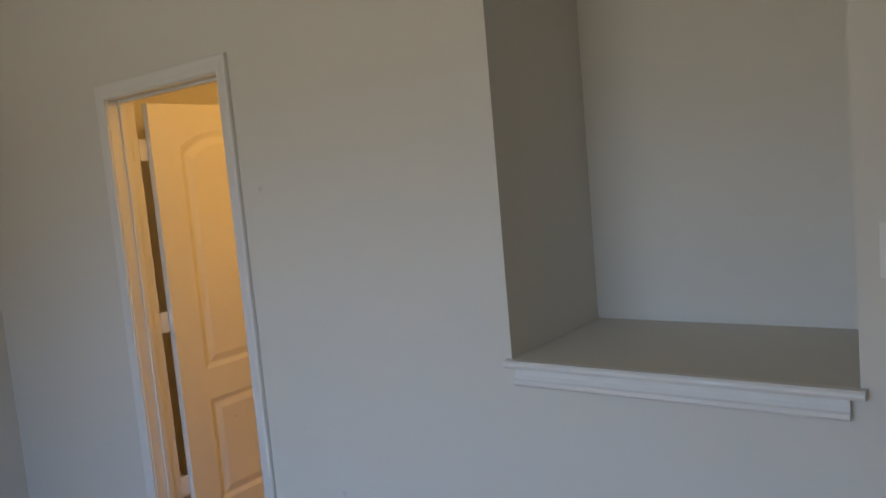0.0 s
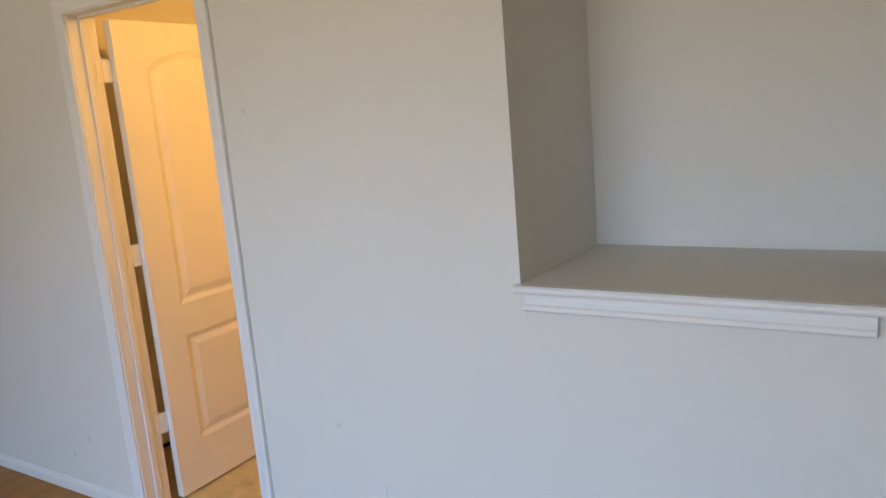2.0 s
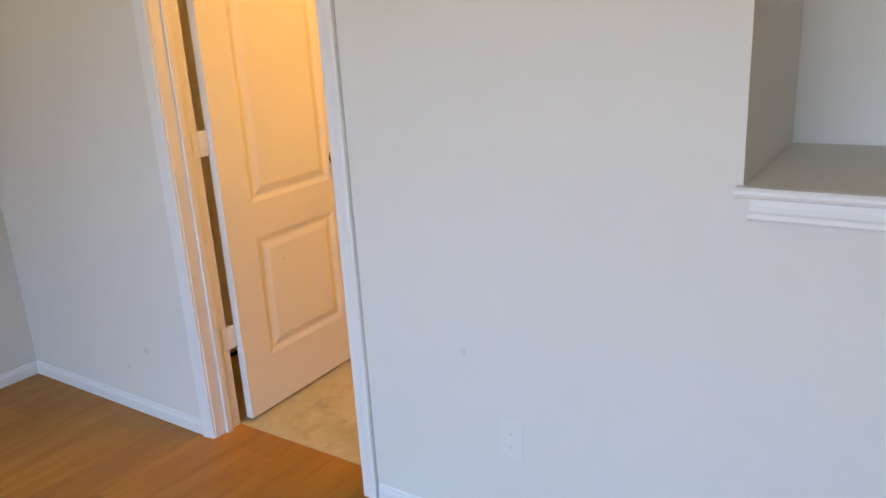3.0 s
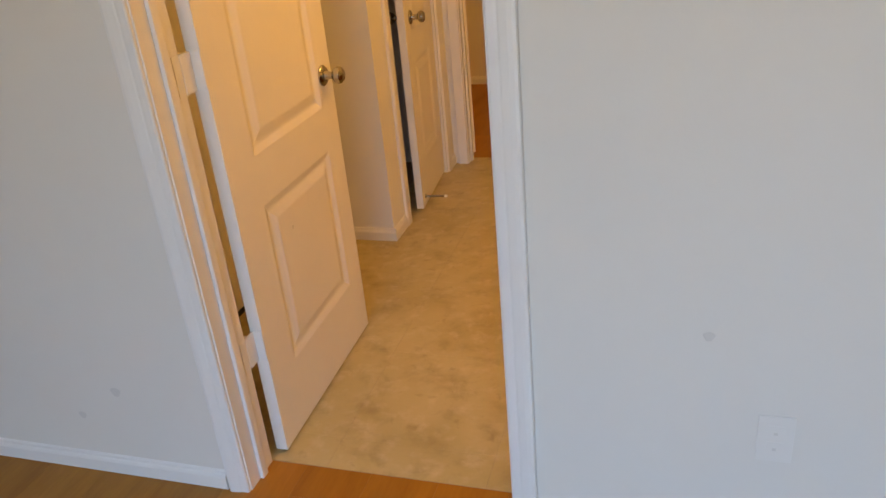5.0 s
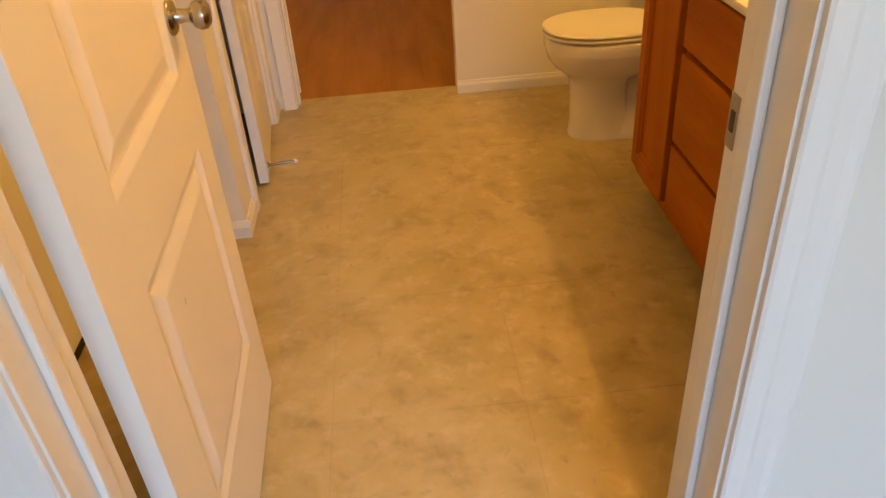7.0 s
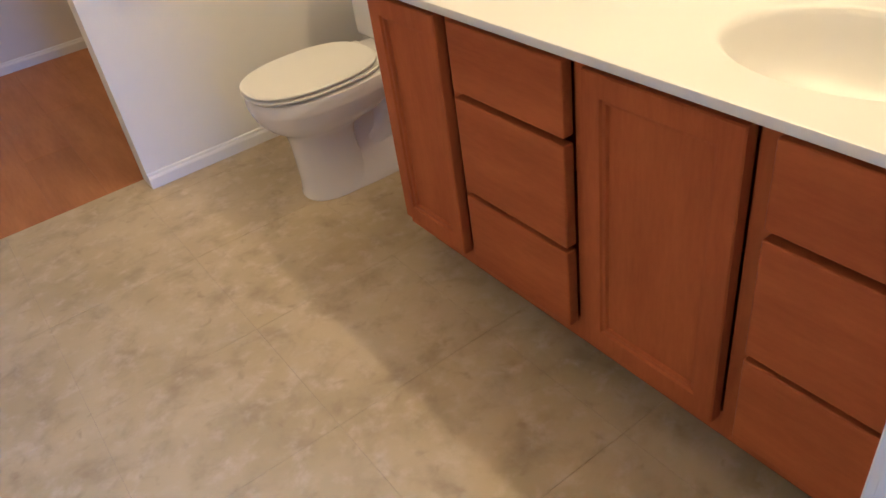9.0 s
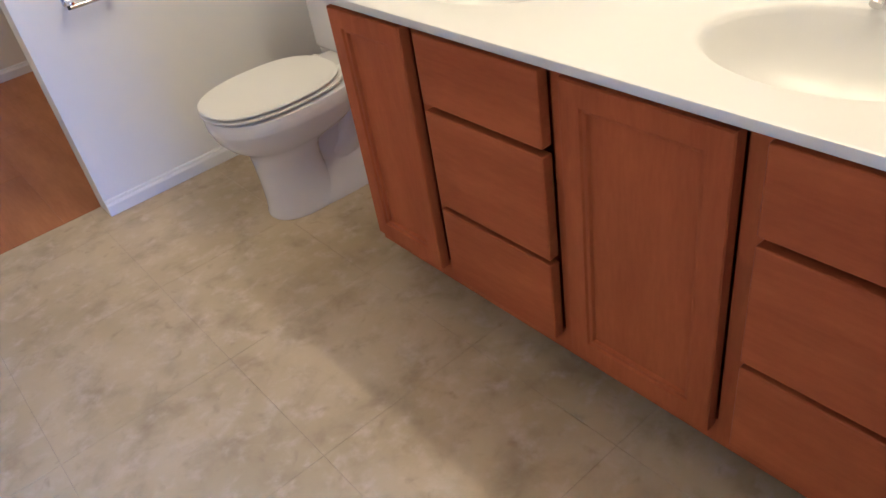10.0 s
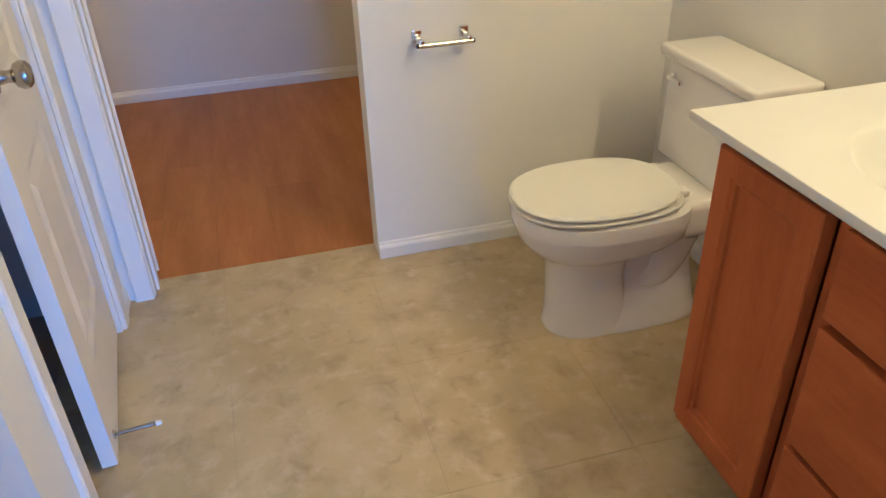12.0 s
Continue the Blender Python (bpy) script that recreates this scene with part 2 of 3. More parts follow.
def panel_side(bm, u, v, n, w, h, panels, depth=0.0075):
    """One face of a moulded door: flat rails with sunk, raised-field panels. u, v, n: functions of place are (across, up, out)."""
    us = sorted({0, w, *[p[0] for p in panels], *[p[1] for p in panels]})
    vs = sorted({0, h, *[p[2] for p in panels], *[p[3] for p in panels]})
    P = lambda a, b, c: bm.verts.new(u * a + v * b + n * c)
    for i in range(len(us) - 1):
        for j in range(len(vs) - 1):
            ca, cb = (us[i] + us[i + 1]) / 2, (vs[j] + vs[j + 1]) / 2
            if any(p[0] < ca < p[1] and p[2] < cb < p[3] for p in panels):
                continue
            bm.faces.new([P(us[i], vs[j], 0), P(us[i + 1], vs[j], 0), P(us[i + 1], vs[j + 1], 0), P(us[i], vs[j + 1], 0)])
    for a0, a1, b0, b1 in panels:
        rise, steps = (ARCH, 12) if b1 > 1.5 else (0.0, 1)

        def outline(inset, d):
            """The panel's edge, drawn in by inset; a tall panel ends in a low arch."""
            w0, w1 = a0 + inset, a1 - inset
            top = [(w1 + (w0 - w1) * i / steps, b1 - inset - rise * (1 - 2 * i / steps) ** 2) for i in range(steps + 1)]
            return [P(x, z, d) for x, z in [(w0, b0 + inset), (w1, b0 + inset)] + top]

        if rise:
            top = [(a1 + (a0 - a1) * i / steps, b1 - rise * (1 - 2 * i / steps) ** 2) for i in range(steps + 1)]
            for (xa, za), (xb, zb) in zip(top, top[1:]):
                bm.faces.new([P(xa, za, 0), P(xb, zb, 0), P(xb, b1, 0), P(xa, b1, 0)])
        prev = None
        for inset, d in ((0, 0), (0.003, -depth * 0.1), (0.020, -depth * 0.9), (0.026, -depth), (0.032, -depth * 0.9), (0.054, -depth * 0.12), (0.060, 0)):
            ring = outline(inset, d)
            if prev:
                for k in range(len(ring)):
                    j = (k + 1) % len(ring)
                    bm.faces.new([prev[k], prev[j], ring[j], ring[k]])
            prev = ring
        bm.faces.new(prev)


def door_leaf(w, h, thick, panels):
    """A leaf from the origin along +y, up z; its front looks along +x."""
    bm = bmesh.new()
    Y, Z, X = Vector((0, 1, 0)), Vector((0, 0, 1)), Vector((1, 0, 0))
    panel_side(bm, Y, Z, X, w, h, panels)
    b2 = bmesh.new()
    panel_side(b2, Y, Z, X, w, h, panels)
    bmesh.ops.transform(b2, matrix=Matrix.Translation((-thick, 0, 0)) @ Matrix.Diagonal((-1, 1, 1, 1)), verts=b2.verts)
    me = bpy.data.meshes.new("tmp")
    b2.to_mesh(me)
    b2.free()
    bm.from_mesh(me)
    bpy.data.meshes.remove(me)
    for (a, b), (c, d) in (((0, 0), (w, 0)), ((w, 0), (w, h)), ((w, h), (0, h)), ((0, h), (0, 0))):
        vs = [bm.verts.new((0, a, b)), bm.verts.new((0, c, d)), bm.verts.new((-thick, c, d)), bm.verts.new((-thick, a, b))]
        bm.faces.new(vs)
    bmesh.ops.remove_doubles(bm, verts=bm.verts, dist=0.0004)
    return bm


KNOB = [(0.0, 0.0), (0.032, 0.0), (0.032, 0.004), (0.027, 0.009), (0.014, 0.012), (0.011, 0.028), (0.013, 0.036), (0.022, 0.042), (0.0265, 0.052), (0.025, 0.062), (0.017, 0.069), (0.0, 0.071)]


def knob_pair(leaf_part, m, y, z, thick):
    for sgn in (1, -1):
        k = m @ pose(0 if sgn > 0 else -thick, y, z, 0, 90 * sgn, 0)
        bm = bmesh.new()
        lathe(bm, KNOB, k, 24)
        part("door_knob", bm, NICKEL, leaf_part, "satin nickel round door knob with rosette", smooth=True)


# ---- structure: floors ----
ZB = 2.80
ZA = 2.5
bm = boxed(-1.35, 4.215, -4.615, 0.12, -0.06, -0.0025)
floor_bed = structure("floor_bedroom", bm, SEAM, "warm brown wood laminate floor of the bedroom", "floor")
bm = boxed(-1.35, 1.775, 0.12, 2.735, -0.06, -0.0015)
floor_bath = structure("floor_bathroom", bm, JOINT, "beige mottled stone-look vinyl tile floor of the bathroom", "floor")
bm = boxed(-1.1, 1.775, 2.735, 4.615, -0.06, -0.0025)
floor_far = structure("floor_far_room", bm, SEAM, "warm brown wood laminate floor beyond the bathroom", "floor")

# ---- structure: walls ----
NX0, NX1, NZ0, NZ1, NR, ND = 1.838, 2.682, 1.108, 2.455, 0.17, 0.56
bm = wall("", "x", -1.235, 4.1, 0, 0.115, 0, ZB, [(-0.02, 0.74, 0, 2.07), (NX0, NX1, NZ0, NZ1), (2.944, 3.75, 0, 2.10)])


def arc_corner(cx, cz, sx, n=10):
    """Points of a niche's rounded upper corner, from the side to the top."""
    return [(cx + sx * NR * (1 - math.cos(math.pi / 2 * i / n)) - 0, cz - NR + NR * math.sin(math.pi / 2 * i / n)) for i in range(n + 1)]


for cx, sx in ((NX0, 1), (NX1, -1)):
    pts = arc_corner(cx, NZ1, sx)
    for y in (0, 0.115):
        corner = bm.verts.new((cx, y, NZ1))
        vs = [bm.verts.new((x, y, z)) for x, z in pts]
        for a, b in zip(vs, vs[1:]):
            bm.faces.new((corner, a, b))
    for (xa, za), (xb, zb) in zip(pts, pts[1:]):
        bm.faces.new([bm.verts.new(p) for p in ((xa, 0, za), (xb, 0, zb), (xb, 0.115, zb), (xa, 0.115, za))])
structure("wall_north", bm, PAINT, "greige painted bedroom wall with a doorway and a rounded niche", "wall")

outline = [(NX0, NZ0), *arc_corner(NX0, NZ1, 1), *arc_corner(NX1, NZ1, -1)[::-1], (NX1, NZ0)]
bm = bmesh.new()
shell = lambda g, y: [bm.verts.new((x + (g if x > (NX0 + NX1) / 2 else -g), y, z + (g if z > 1.5 else -g))) for x, z in outline]
ia, ib, oa, ob_ = shell(0, 0.1152), shell(0, ND), shell(0.02, 0.1152), shell(0.02, ND + 0.02)
n = len(outline)
for i in range(n):
    j = (i + 1) % n
    bm.faces.new((ia[i], ia[j], ib[j], ib[i]))
    bm.faces.new((oa[i], oa[j], ob_[j], ob_[i]))
bm.faces.new(ib)
bm.faces.new(ob_)
structure("wall_niche", bm, PAINT, "greige painted recessed wall niche with rounded upper corners", "niche", smooth=True)

wall("wall_west", "y", -4.615, 0.115, -1.35, -1.235, 0, ZB, (), "greige painted bedroom side wall")
wall("wall_south", "x", -1.235, 4.1, -4.615, -4.5, 0, ZB, [WIN], "greige painted bedroom wall with a wide window")
wall("wall_east", "y", -4.615, 0.115, 4.1, 4.215, 0, ZB, (), "greige painted bedroom side wall")
wall("wall_alcove_west", "y", 0.115, 1.582, -0.645, -0.53, 0, ZA, (), "cream painted bathroom wall behind the open door", mat=BATH_PAINT)
wall("wall_alcove_end", "x", -0.645, -0.135, 1.582, 1.697, 0, ZA, (), "cream painted bathroom wall end beside a closet door", mat=BATH_PAINT)
wall("wall_closet", "y", 1.697, 2.635, -0.25, -0.135, 0, ZA, [(1.805, 2.478, 0, 2.05)], "cream painted bathroom wall with a closet doorway", mat=BATH_PAINT)
wall("wall_closet_back", "y", 1.697, 2.635, -1.0, -0.9, 0, ZA, (), "plain painted wall inside the dark closet")
wall("wall_closet_side", "x", -0.9, -0.645, 1.582, 1.697, 0, ZA, (), "plain painted side wall inside the dark closet")
wall("wall_far", "x", -1.1, 1.66, 2.635, 2.735, 0, ZA, [(-0.065, 0.672, 0, 2.05)], "cream painted bathroom end wall with an open doorway", mat=BATH_PAINT)
wall("wall_bath_east", "y", 0.115, 4.615, 1.66, 1.775, 0, ZA, (), "cream painted bathroom side wall behind the vanity", mat=BATH_PAINT)
wall("wall_back", "x", -1.1, 1.66, 4.5, 4.615, 0, ZA, (), "greige painted back wall of the room beyond")
wall("wall_far_west", "y", 2.735, 4.5, -1.1, -1.0, 0, ZA, (), "greige painted side wall of the room beyond")

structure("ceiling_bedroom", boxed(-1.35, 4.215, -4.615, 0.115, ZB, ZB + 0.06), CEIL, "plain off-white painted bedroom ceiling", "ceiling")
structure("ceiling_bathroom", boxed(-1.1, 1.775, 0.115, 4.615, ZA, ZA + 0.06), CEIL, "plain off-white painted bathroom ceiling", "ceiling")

# ---- baseboards ----
baseboard((-1.235, 0), (-0.068, 0), (0, -1))
baseboard((0.79, 0), (2.895, 0), (0, -1))
baseboard((-1.235, -4.5), (-1.235, -0.013), (1, 0))
baseboard((-0.53, 1.582), (-0.135 + 0.012, 1.582), (0, -1))
baseboard((-0.135, 1.582), (-0.135, 1.739), (1, 0))
baseboard((-0.135, 2.548), (-0.135, 2.635), (1, 0))
baseboard((0.672, 2.635), (1.66, 2.635), (0, -1))
baseboard((1.66, 1.62), (1.66, 2.622), (-1, 0))
baseboard((-1.0, 4.5), (1.66, 4.5), (0, -1))
baseboard((4.1, -4.5), (4.1, 0), (-1, 0))
baseboard((-1.235, -4.5), (4.1, -4.5), (0, 1))

# ---- door to the bathroom: frame, casing and open leaf ----
W1, H1 = 0.72, 2.05


def door_frame(name, label, x0, x1, h, y0, y1, reveal=0.004, back=True, stop=None):
    f = thing(name, (x0, y0, 0), label, "door frame", kind="structure")
    for a, b in ((x0 - 0.02, x0), (x1, x1 + 0.02)):
        part("jamb", boxed(a, b, y0 - 0.001, y1 + 0.001, 0, h, 0.0015), TRIM, f)
    part("head_jamb", boxed(x0 - 0.02, x1 + 0.02, y0 - 0.001, y1 + 0.001, h, h + 0.02, 0.0015), TRIM, f)
    if stop:
        for a, b in ((x0, x0 + 0.011), (x1 - 0.011, x1)):
            part("door_stop", boxed(a, b, stop[0], stop[1], 0, h, 0.003), TRIM, f)
        part("door_stop", boxed(x0 + 0.011, x1 - 0.011, stop[0], stop[1], h - 0.011, h, 0.003), TRIM, f)
    for yy, w in ((y0 - 0.001, -1), (y1 + 0.001, 1))[:2 if back else 1]:
        r = reveal if w < 0 else reveal + 0.03
        casing_leg("casing", f, (x0 - r, yy, 0), h + reveal, (-1, 0, 0), (0, w, 0))
        casing_leg("casing", f, (x1 + reveal, yy, 0), h + reveal, (1, 0, 0), (0, w, 0))
        casing_head("head_casing", f, (x0 - reveal, yy, h + reveal), (x1 + reveal, yy, h + reveal), (0, w, 0))
    return f


door_frame("door_frame_1", "white painted door frame with moulded casing round a doorway", 0, W1, H1, 0, 0.115, stop=(0.045, 0.072))
frame_1 = bpy.data.objects["door_frame_1"]
bm = boxed(W1 - 0.0015, W1 + 0.001, 0.097, 0.1158, 0.945, 1.002, 0.0006)
strike = part("strike_plate", bm, NICKEL, frame_1, "satin nickel strike plate on the jamb")
# no hole is cut: its shade is a dark piece on the plate
part("latch_hole", boxed(W1 - 0.0022, W1 - 0.0014, 0.1025, 0.1105, 0.963, 0.985), LATCH, strike, "dark flat piece painted as the shaded latch hole")

LT = 0.035
PANELS = [(0.138, 0.592, 0.218, 0.702), (0.138, 0.592, 0.838, 1.915)]
LX, LY = 0.029, 0.158
door = thing("door_1", (LX, LY, 0), "white moulded two-panel door standing open into the bathroom", "door", kind="structure")
m1 = pose(LX, LY, 0.01, 0, 0, 1.5)
bm = door_leaf(0.698, 2.03, LT, PANELS)
bmesh.ops.transform(bm, matrix=m1, verts=bm.verts)
leaf = part("leaf", bm, DOOR, door)
knob_pair(leaf, m1, 0.63, 0.93, LT)
bm = bmesh.new()
loft(bm, [[m1 @ Vector((0.0006 + h, 0.271 + 0.005 * k * math.cos(a) * (1 + 0.3 * math.sin(2 * a)), 0.581 + 0.006 * k * math.sin(a))) for a in [2 * math.pi * i / 14 for i in range(14)]] for k, h in ((1, 0), (0.8, 0.0005))])
part("stain", bm, SCUFF, leaf, "small brown stain on the door")
bm = boxed(-0.029, -0.006, 0.6975, 0.6995, 0.90, 0.96, 0.0005)
bmesh.ops.transform(bm, matrix=m1, verts=bm.verts)
part("latch_plate", bm, NICKEL, leaf, "satin nickel latch plate on the door edge")
for z in (0.318, 1.055, 1.8):
    bm = boxed(LX - 0.03, LX, LY - 0.0025, LY - 0.0002, z, z + 0.09, 0.0008)
    box(bm, -0.0005, 0.0015, 0.088, 0.1155, z, z + 0.09, 0.0005)
    box(bm, -0.0015, 0.0035, 0.1155, LY - 0.002, z, z + 0.09, 0.0008)
    lathe(bm, [(0, 0), (0.006, 0), (0.006, 0.09), (0, 0.09)], Matrix.Translation((-0.006, 0.128, z)), 10)
    part("hinge", bm, TRIM, leaf, "white painted butt hinge")

# ---- closet door, slightly ajar, and its frame ----
f2 = thing("door_frame_2", (-0.135, 1.865, 0), "white painted closet door frame with moulded casing", "door frame", kind="structure")
for a, b in ((1.80, 1.81), (2.473, 2.483)):
    part("jamb", boxed(-0.251, -0.134, a, b, 0, 2.05, 0.001), TRIM, f2)
part("head_jamb", boxed(-0.251, -0.134, 1.80, 2.483, 2.045, 2.06, 0.001), TRIM, f2)
casing_leg("casing", f2, (-0.134, 1.798, 0), 2.055, (0, -1, 0), (1, 0, 0), CASING_FLAT)
casing_leg("casing", f2, (-0.134, 2.485, 0), 2.055, (0, 1, 0), (1, 0, 0), CASING_FLAT)
casing_head("head_casing", f2, (-0.134, 1.798, 2.055), (-0.134, 2.485, 2.055), (1, 0, 0))
d2 = thing("door_2", (-0.14, 2.46, 0), "white moulded closet door standing slightly ajar", "door", kind="structure")
m2 = pose(-0.146, 2.465, 0.016, 0, 0, 4.9) @ Matrix.Translation((0, -0.550, 0))
bm = door_leaf(0.550, 2.015, LT, [(0.11, 0.438, 0.222, 0.705), (0.11, 0.438, 0.842, 1.915)])
bmesh.ops.transform(bm, matrix=m2, verts=bm.verts)
leaf2 = part("leaf", bm, DOOR, d2)
knob_pair(leaf2, m2, 0.10, 0.90, LT)
bm = bmesh.new()
sp = m2 @ pose(0, 0.055, 0.045, 0, 90, 0)
lathe(bm, [(0, 0), (0.011, 0), (0.011, 0.004), (0.006, 0.006)] + [(0.005 + 0.0012 * (k % 2), 0.008 + k * 0.0045) for k in range(20)] + [(0.004, 0.097), (0, 0.0975)], sp, 12)
spring = part("spring_stop", bm, NICKEL, leaf2, "thin metal spring door stop", smooth=True)
bm = bmesh.new()
lathe(bm, [(0, 0.0965), (0.006, 0.0965), (0.007, 0.103), (0.005, 0.11), (0, 0.111)], sp, 12)
part("stop_tip", bm, PLASTIC, spring, "white rubber tip", smooth=True)

# ---- doorway in the end wall: lining, casing and the leaf swung away beyond it ----
f3 = thing("door_frame_3", (-0.045, 2.635, 0), "white painted casing and jamb on one side of a doorway", "door frame", kind="structure")
part("jamb", boxed(-0.065, -0.045, 2.634, 2.736, 0, 2.03, 0.0015), TRIM, f3)
part("door_stop", boxed(-0.045, -0.035, 2.67, 2.70, 0, 2.03, 0.003), TRIM, f3)
casing_leg("casing", f3, (-0.049, 2.634, 0), 2.034, (-1, 0, 0), (0, -1, 0), CASING_FLAT)
part("head_jamb", boxed(-0.065, 0.672, 2.634, 2.736, 2.03, 2.05, 0.0015), TRIM, f3)
casing_head("head_casing", f3, (-0.049, 2.634, 2.034), (0.66, 2.634, 2.034), (0, -1, 0))
d3 = thing("door_3", (-0.04, 2.74, 0), "white painted door swung fully open into the room beyond", "door", kind="structure")
m3 = pose(-0.034, 2.742, 0.03, 0, 0, 38)
bm = door_leaf(0.70, 2.0, LT, [(0.13, 0.57, 0.222, 0.705), (0.13, 0.57, 0.842, 1.915)])
bmesh.ops.transform(bm, matrix=m3, verts=bm.verts)
part("leaf", bm, DOOR, d3)

# ---- closed door on the bedroom wall past the niche ----
door_frame("door_frame_4", "white painted door frame with moulded casing beside the niche", 2.964, 3.73, 2.08, 0, 0.115, back=False)
d4 = thing("door_4", (2.97, 0.05, 0), "white moulded two-panel door, closed", "door", kind="structure")
bm = door_leaf(0.76, 2.065, LT, [(0.11, 0.649, 0.222, 0.705), (0.11, 0.649, 0.842, 1.915)])
bmesh.ops.transform(bm, matrix=Matrix.Translation((3.727, 0.03, 0.01)) @ Matrix.Rotation(radians(90), 4, "Z") @ Matrix.Diagonal((-1, 1, 1, 1)), verts=bm.verts)
part("leaf", bm, DOOR, d4)

# ---- bedroom window ----
win = thing("window_1", (WIN[0], -4.55, WIN[2]), "wide white-framed bedroom window with two clear panes", "window", kind="structure")
x0, x1, z0, z1 = WIN
bm = bmesh.new()
for a in ((x0, x1, z0, z0 + 0.05), (x0, x1, z1 - 0.05, z1), (x0, x0 + 0.05, z0 + 0.05, z1 - 0.05), (x1 - 0.05, x1, z0 + 0.05, z1 - 0.05), ((x0 + x1) / 2 - 0.03, (x0 + x1) / 2 + 0.03, z0 + 0.05, z1 - 0.05)):
    box(bm, a[0], a[1], -4.6, -4.555, a[2], a[3], 0.004)
part("window_frame", bm, TRIM, win)
part("window_sill", boxed(x0 - 0.03, x1 + 0.03, -4.51, -4.46, z0 - 0.025, z0 - 0.002, 0.006), TRIM, win)
for a, b in ((x0 + 0.05, (x0 + x1) / 2 - 0.03), ((x0 + x1) / 2 + 0.03, x1 - 0.05)):
    p = part("pane", boxed(a, b, -4.582, -4.578, z0 + 0.05, z1 - 0.05), GLASS, win)
    p.visible_shadow = False

# ---- niche sill ----
STOOL = [(0.0, 0.0), (0.0, 0.002), (0.024, 0.002), (0.030, -0.004), (0.032, -0.010), (0.029, -0.017), (0.022, -0.020), (0.017, -0.022), (0.016, -0.036), (0.022, -0.046), (0.028, -0.050), (0.028, -0.060), (0.022, -0.066), (0.0, -0.067)]
sill = thing("niche_sill", (NX0, 0, NZ0), "white painted moulded sill trim under the wall niche", "sill", kind="structure")
bm = bmesh.new()
loft(bm, [[Vector((x, -0.0005 - a, NZ0 + h)) for a, h in STOOL[:8]] for x in (NX0 - 0.012, NX1 + 0.012)])
part("sill_nose", bm, TRIM, sill)
bm = bmesh.new()
loft(bm, [[Vector((x, -0.0005 - a, NZ0 + h)) for a, h in ([(0, -0.0225)] + STOOL[7:])] for x in (NX0 + 0.018, NX1 - 0.018)])
part("apron_moulding", bm, TRIM, sill)

# ---- plates on the bedroom wall ----


def wall_plate(name, x, z, w, h, label, toggles=0, sockets=0, mat=None):
    p = thing(name, (x, 0, z), label, "switch" if toggles else "outlet")
    part("plate", boxed(x - w / 2, x + w / 2, -0.0042 if toggles else -0.003, -0.0004, z - h / 2, z + h / 2, 0.0018 if toggles else 0.0012), mat or PLASTIC, p)
    for k in range(toggles):
        tx = x + (k - (toggles - 1) / 2) * 0.046
        bm = boxed(tx - 0.006, tx + 0.006, -0.0060, -0.0040, z - 0.013, z + 0.013, 0.001)
        box(bm, tx - 0.004, tx + 0.004, -0.016, -0.0058, z - 0.002, z + 0.008, 0.0015)
        part("toggle", bm, PLASTIC, p)
    for k in range(sockets):
        zz = z + (k - 0.5) * 0.04
        part("socket", boxed(x - 0.016, x + 0.016, -0.0036, -0.0028, zz - 0.013, zz + 0.013, 0.0003), mat or PLASTIC, p)
        part("slot", boxed(x - 0.004, x + 0.004, -0.0042, -0.0030, zz - 0.009, zz - 0.002, 0.0003), SCUFF, p, "grey socket slots")
    return p


wall_plate("light_switch", 2.783, 1.398, 0.116, 0.114, "white double light switch plate on the wall beside the niche", toggles=2, mat=TRIM)
wall_plate("wall_outlet", 1.275, 0.36, 0.07, 0.114, "pale duplex outlet plate low on the greige wall", sockets=2, mat=PLATE)
for x, z, r in ((-0.353, 0.283, 0.015), (-0.492, 0.19, 0.012), (1.134, 0.592, 0.011), (0.878, 1.633, 0.010)):
    bm = bmesh.new()
    loft(bm, [[Vector((x + r * k * math.cos(a) * (1 + 0.2 * math.sin(3 * a)), -0.0004 - h, z + r * k * math.sin(a))) for a in [2 * math.pi * i / 16 for i in range(16)]] for k, h in ((1, 0), (0.8, 0.0006))])
    tagged(mesh_object("scuff_mark", bm, SCUFF), "small grey scuff mark on the painted wall", "mark", kind="structure")
# plain black strip, 2 cm high, at the foot of the alcove wall
part("base_strip", boxed(-0.5295, -0.522, 0.12, 1.56, 0.001, 0.02, 0.001), MATT_BLACK,
     thing("base_strip_alcove", (-0.53, 0.8, 0), "thin black strip along the base of the wall", "trim", kind="structure"))

# ---- vanity ----
VX, VY0, VY1, VZ0, VZ1, FX = 1.157, 0.118, 1.598, 0.098, 0.8185, 1.128
cab = thing("vanity_cabinet", (1.35, 0.8, 0), "orange-brown stained wood double vanity cabinet with doors and drawers", "cabinet")
bm = boxed(VX + 0.018, 1.658, VY0, VY0 + 0.016, 0.0015, VZ1)
box(bm, VX + 0.018, 1.658, VY1 - 0.016, VY1, VZ0, VZ1)
box(bm, VX + 0.018, 1.658, VY0 + 0.016, VY1 - 0.016, VZ0, VZ0 + 0.016)
box(bm, 1.65, 1.658, VY0 + 0.016, VY1 - 0.016, VZ0 + 0.016, VZ1)
part("carcass", bm, CHERRY, cab)
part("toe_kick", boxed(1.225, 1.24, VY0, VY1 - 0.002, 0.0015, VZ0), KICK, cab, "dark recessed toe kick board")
part("toe_side", boxed(1.24, 1.658, VY1 - 0.018, VY1 - 0.002, 0.0015, VZ0), CHERRY, cab)
DA, DR, DC, DE = (1.302, 1.572), (0.912, 1.258), (0.532, 0.865), (0.138, 0.486)
bm = wall("", "y", VY0, VY1, VX, VX + 0.018, VZ0, VZ1, [(a - 0.005, b - 0.012, VZ0 + 0.065, VZ1 - 0.036) for a, b in (DA, DR, DC, DE)])
part("face_frame", bm, CHERRY, cab)


